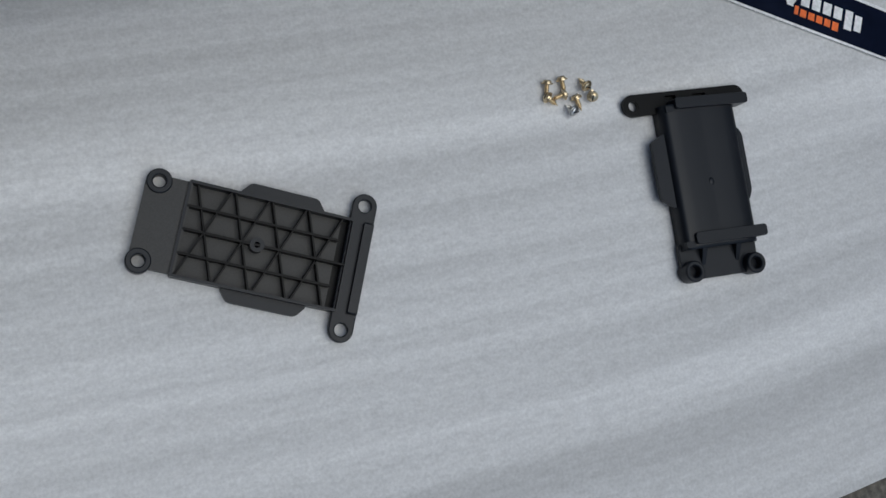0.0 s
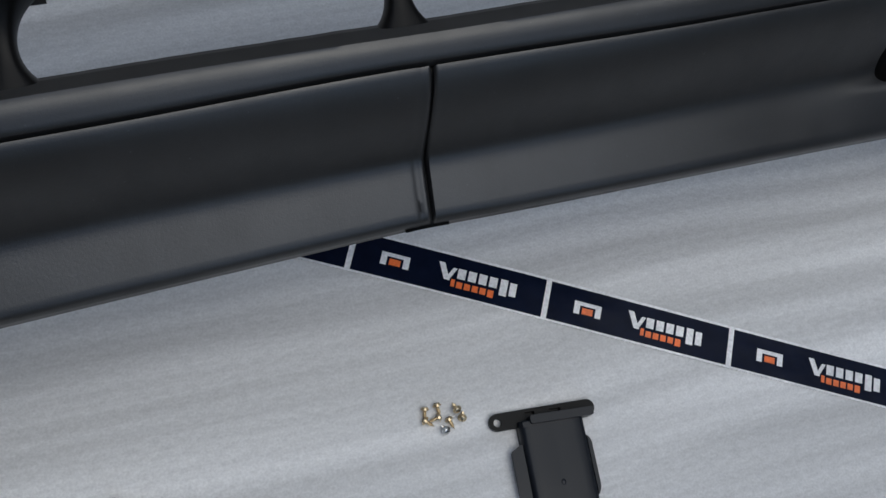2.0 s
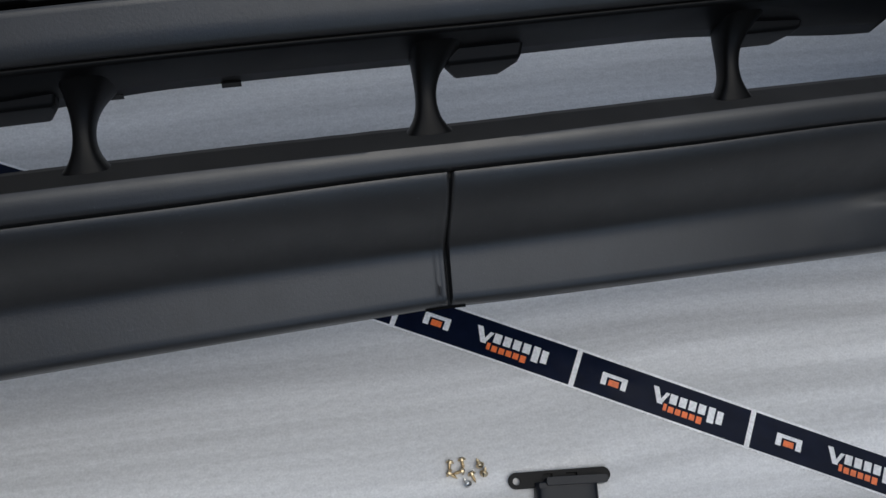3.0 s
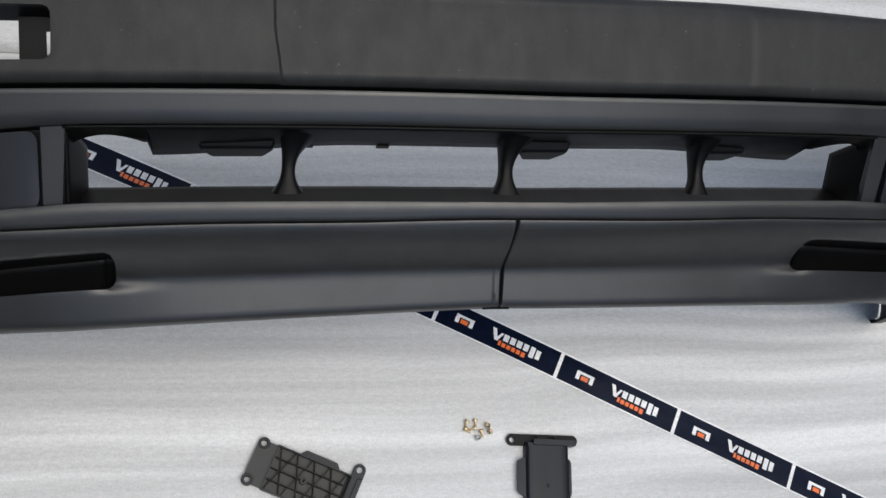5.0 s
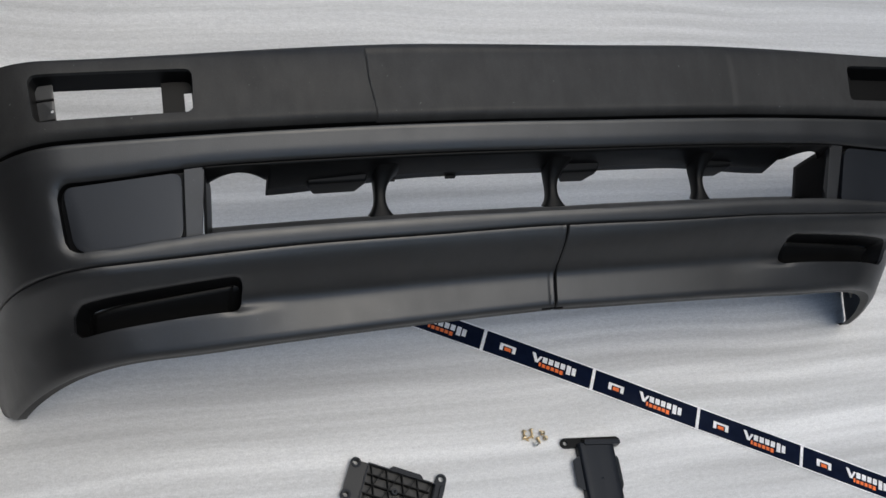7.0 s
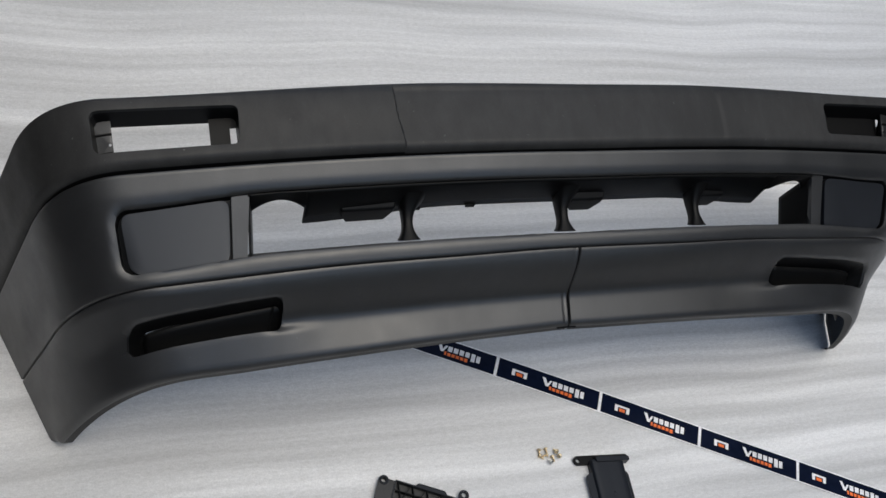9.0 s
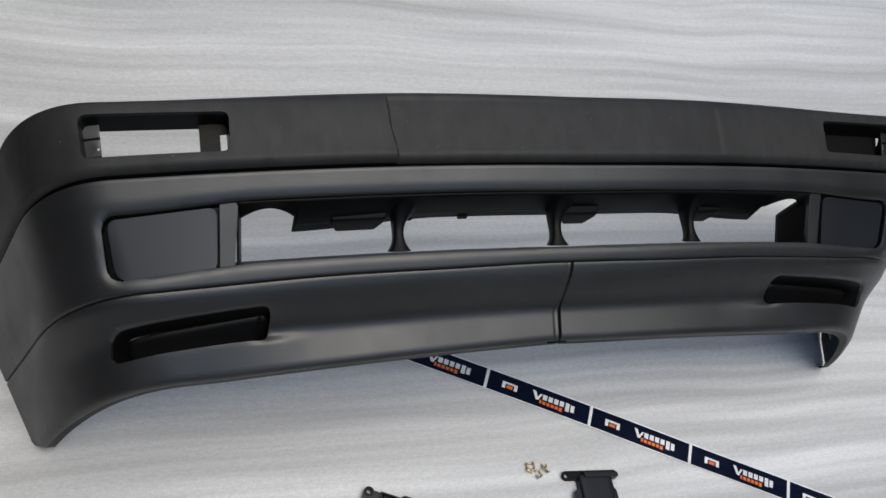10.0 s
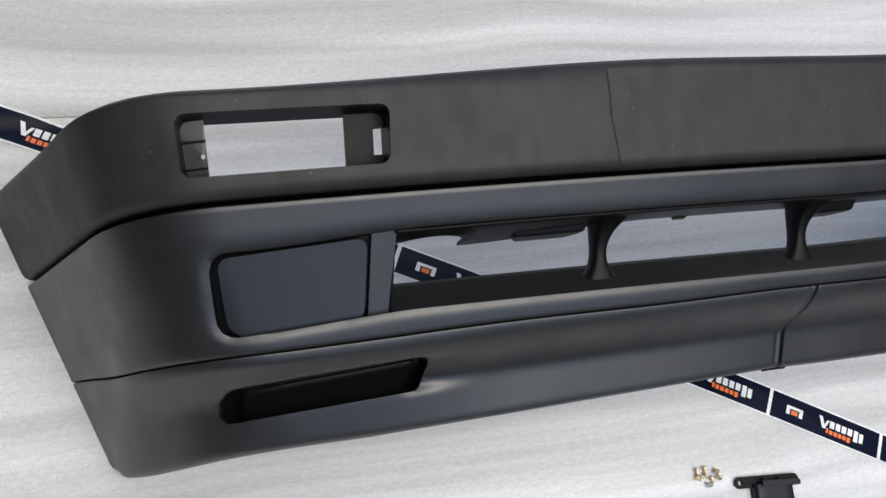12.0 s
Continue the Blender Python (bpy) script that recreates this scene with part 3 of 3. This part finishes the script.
    soften(part("eared_flange", bm, BRACKET, ob, smooth=40), 0.0008)
    bm = bmesh.new()
    prism(bm, [[(0.1472, -0.034), (0.1545, -0.034), (0.1545, 0.034), (0.1472, 0.034)]], 0.008, 0.0125)
    soften(part("flange_bar", bm, BRACKET, ob, smooth=40), 0.0012)
    ob.matrix_basis = m
    return ob


def bracket_smooth(m):
    """Smooth face up: domed body, side wings, two raised bars, tubes and ears."""
    ob = new("mounting_bracket")
    tagged(ob, "black plastic mounting bracket with its smooth outer face up", "bracket", "brackets")
    rows = []
    for x in np.linspace(0.018, 0.137, 30):
        rows.append([(x, y, z) for y, z in ((-0.0350, 0.001), (-0.0345, 0.010), (-0.0325, 0.0145), (-0.029, 0.0158), (-0.02, 0.0162), (-0.008, 0.0163), (-0.0015, 0.0161), (0.0015, 0.0161), (0.008, 0.0163), (0.02, 0.0162), (0.029, 0.0158), (0.0325, 0.0145), (0.0345, 0.010), (0.0350, 0.001))])
    solid(part("body", grid_mesh(rows), BRACKET, ob, smooth=60), 0.002)
    bm = bmesh.new()
    bmesh.ops.create_uvsphere(bm, u_segments=14, v_segments=8, radius=0.0026)
    bmesh.ops.transform(bm, matrix=Matrix.Translation((0.071, 0.001, 0.0160)) @ Matrix.Diagonal((1.2, 1, 0.35, 1)), verts=bm.verts)
    part("sprue_mark", bm, BRACKET, ob)
    for sg in (1, -1):
        w = 0.0475 if sg > 0 else 0.0388
        bm = bmesh.new()
        prism(bm, [rounded([(0.0520, sg * 0.0345), (0.0610, sg * w), (0.1080, sg * w), (0.1150, sg * 0.0345)], 0.003)], 0.0085, 0.0120)
        soften(part("side_wing", bm, BRACKET, ob, smooth=40), 0.0008)
    for x0, x1, ya, yb, z1 in ((0.1325, 0.1415, -0.0450, 0.0235, 0.0195), (0.0215, 0.0310, -0.0410, 0.0260, 0.0195)):
        bm = bmesh.new()
        prism(bm, [rounded([(x0, ya), (x1, ya), (x1, yb), (x0, yb)], 0.003)], 0.004, z1)
        soften(part("cross_bar", bm, BRACKET, ob, smooth=40), 0.0014)
        bm = bmesh.new()
        prism(bm, [[(x0 - 0.002, yb), (x0 + 0.003, yb), (x0 + 0.003, yb + 0.008), (x0 - 0.002, yb + 0.008)]], 0.006, z1 - 0.003)
        part("bar_end", bm, BRACKET, ob, smooth=40)
    bm = bmesh.new()
    ears = [(0.1405 + 0.0090 * math.cos(t), 0.0545 + 0.0090 * math.sin(t)) for t in np.linspace(0, math.pi, 14)]
    ears += [(0.1425 + 0.0085 * math.cos(t), -0.0430 + 0.0085 * math.sin(t)) for t in np.linspace(math.pi, 2 * math.pi, 14)]
    prism(bm, [ears, circle(0.1400, 0.0545, 0.0042), [(0.1430, -0.002), (0.1465, -0.002), (0.1465, -0.014), (0.1430, -0.014)], [(0.1430, 0.024), (0.1465, 0.024), (0.1465, 0.014), (0.1430, 0.014)]], 0.002, 0.0065)
    # darker copy of the bracket plastic, shade put into the colour
    soften(part("eared_flange", bm, SHADED, ob, smooth=40), 0.0008)
    # dark plate added under the flange so that its holes look shaded
    part("hole_backing", box(bmesh.new(), 0.137, 0.149, -0.036, 0.036, 0.0005, 0.0018), SHADED, ob)
    bm = bmesh.new()
    prism(bm, [rounded([(-0.006, -0.0345), (0.024, -0.0355), (0.024, 0.0375), (-0.006, 0.0365)], 0.004)], 0.003, 0.0075)
    soften(part("end_tab", bm, BRACKET, ob, smooth=40), 0.001)
    for y in (0.0295, -0.0285):
        bm = hole_ring(bmesh.new(), 0.0005, y, 0.0088, 0.0048, 0.0005, 0.0150)
        soften(part("boss", bm, BRACKET, ob, smooth=40), 0.0012)
    for y in (0.0165, -0.0155):
        bm = bmesh.new()
        vs = [bm.verts.new(p) for p in ((0.004, y - 0.0015, 0.007), (0.022, y - 0.0025, 0.007), (0.022, y - 0.0025, 0.016), (0.004, y + 0.0015, 0.007), (0.022, y + 0.0025, 0.007), (0.022, y + 0.0025, 0.016))]
        for q in ((0, 1, 2), (3, 5, 4), (0, 2, 5, 3), (1, 4, 5, 2), (0, 3, 4, 1)):
            bm.faces.new([vs[i] for i in q])
        part("gusset", bm, BRACKET, ob, smooth=0)
    ob.matrix_basis = m
    return ob


bracket_ribbed(pose(-0.3135, -0.2575, 0.0005, 0, 0, -25.2))
bracket_smooth(pose(0.119, -0.387, 0.0005, 0, 0, 84.8))


# ---- screws ----
def lathe(profile_xr, n=14):
    bm = bmesh.new()
    rings = [[bm.verts.new((x, r * math.cos(2 * math.pi * i / n), r * math.sin(2 * math.pi * i / n))) for i in range(n)] for x, r in profile_xr]
    for r0, r1 in zip(rings, rings[1:]):
        for i in range(n):
            bm.faces.new((r0[i], r0[(i + 1) % n], r1[(i + 1) % n], r1[i]))
    bm.faces.new(rings[0])
    bm.faces.new(rings[-1])
    return bm


def screw(mat, label, m):
    ob = new("screw")
    tagged(ob, label, "screw", "heap of screws")
    head = lathe([(-0.0030, 0.0005), (-0.0030, 0.0025), (-0.0024, 0.0034), (-0.0011, 0.0037), (-0.0010, 0.0047), (-0.0002, 0.0048), (0.0, 0.0044)], 18)
    head = part("head", head, mat, ob, smooth=35)
    # a thin dark bar stands in for the shade in the slot
    bm = bmesh.new()
    box(bm, -0.0034, -0.0029, -0.0026, 0.0026, -0.0005, 0.0005)
    part("slot", bm, BRACKET, head, "dark bar standing in for the shaded slot")
    thread = [(0.0, 0.0019)]
    for i in range(7):
        x = 0.0008 + 0.0013 * i
        r = 0.0021 if i < 5 else 0.0021 - 0.0006 * (i - 4)
        thread += [(x, r * 0.72), (x + 0.00045, r), (x + 0.0009, r * 0.72)]
    thread += [(0.0110, 0.0003)]
    part("shank", lathe(thread), mat, ob, smooth=20)
    ob.matrix_basis = m
    return ob


for x, y, yaw, dip, roll, kind in ((0.0080, -0.2120, -104, 14, 0, 0), (0.0215, -0.2110, -84, 14, 40, 0), (0.0400, -0.2190, 100, 40, 30, 0), (0.0430, -0.2285, 60, 40, 70, 0), (0.0300, -0.2275, -70, 16, 10, 0), (0.0235, -0.2370, 110, 46, 20, 1), (0.0195, -0.2225, 190, 14, 60, 0), (0.0060, -0.2230, -40, 16, 0, 0)):
    z = 0.0046 * math.cos(radians(dip)) + 0.0005 if dip < 30 else 0.0078
    label = "bright zinc plated screw lying on the foam" if kind else "yellow zinc plated flange head screw lying on the foam"
    screw(STEEL if kind else ZINC, label, pose(x, y, z, 0, 0, yaw) @ pose(0, 0, 0, 0, dip, 0) @ pose(0, 0, 0, roll, 0, 0))
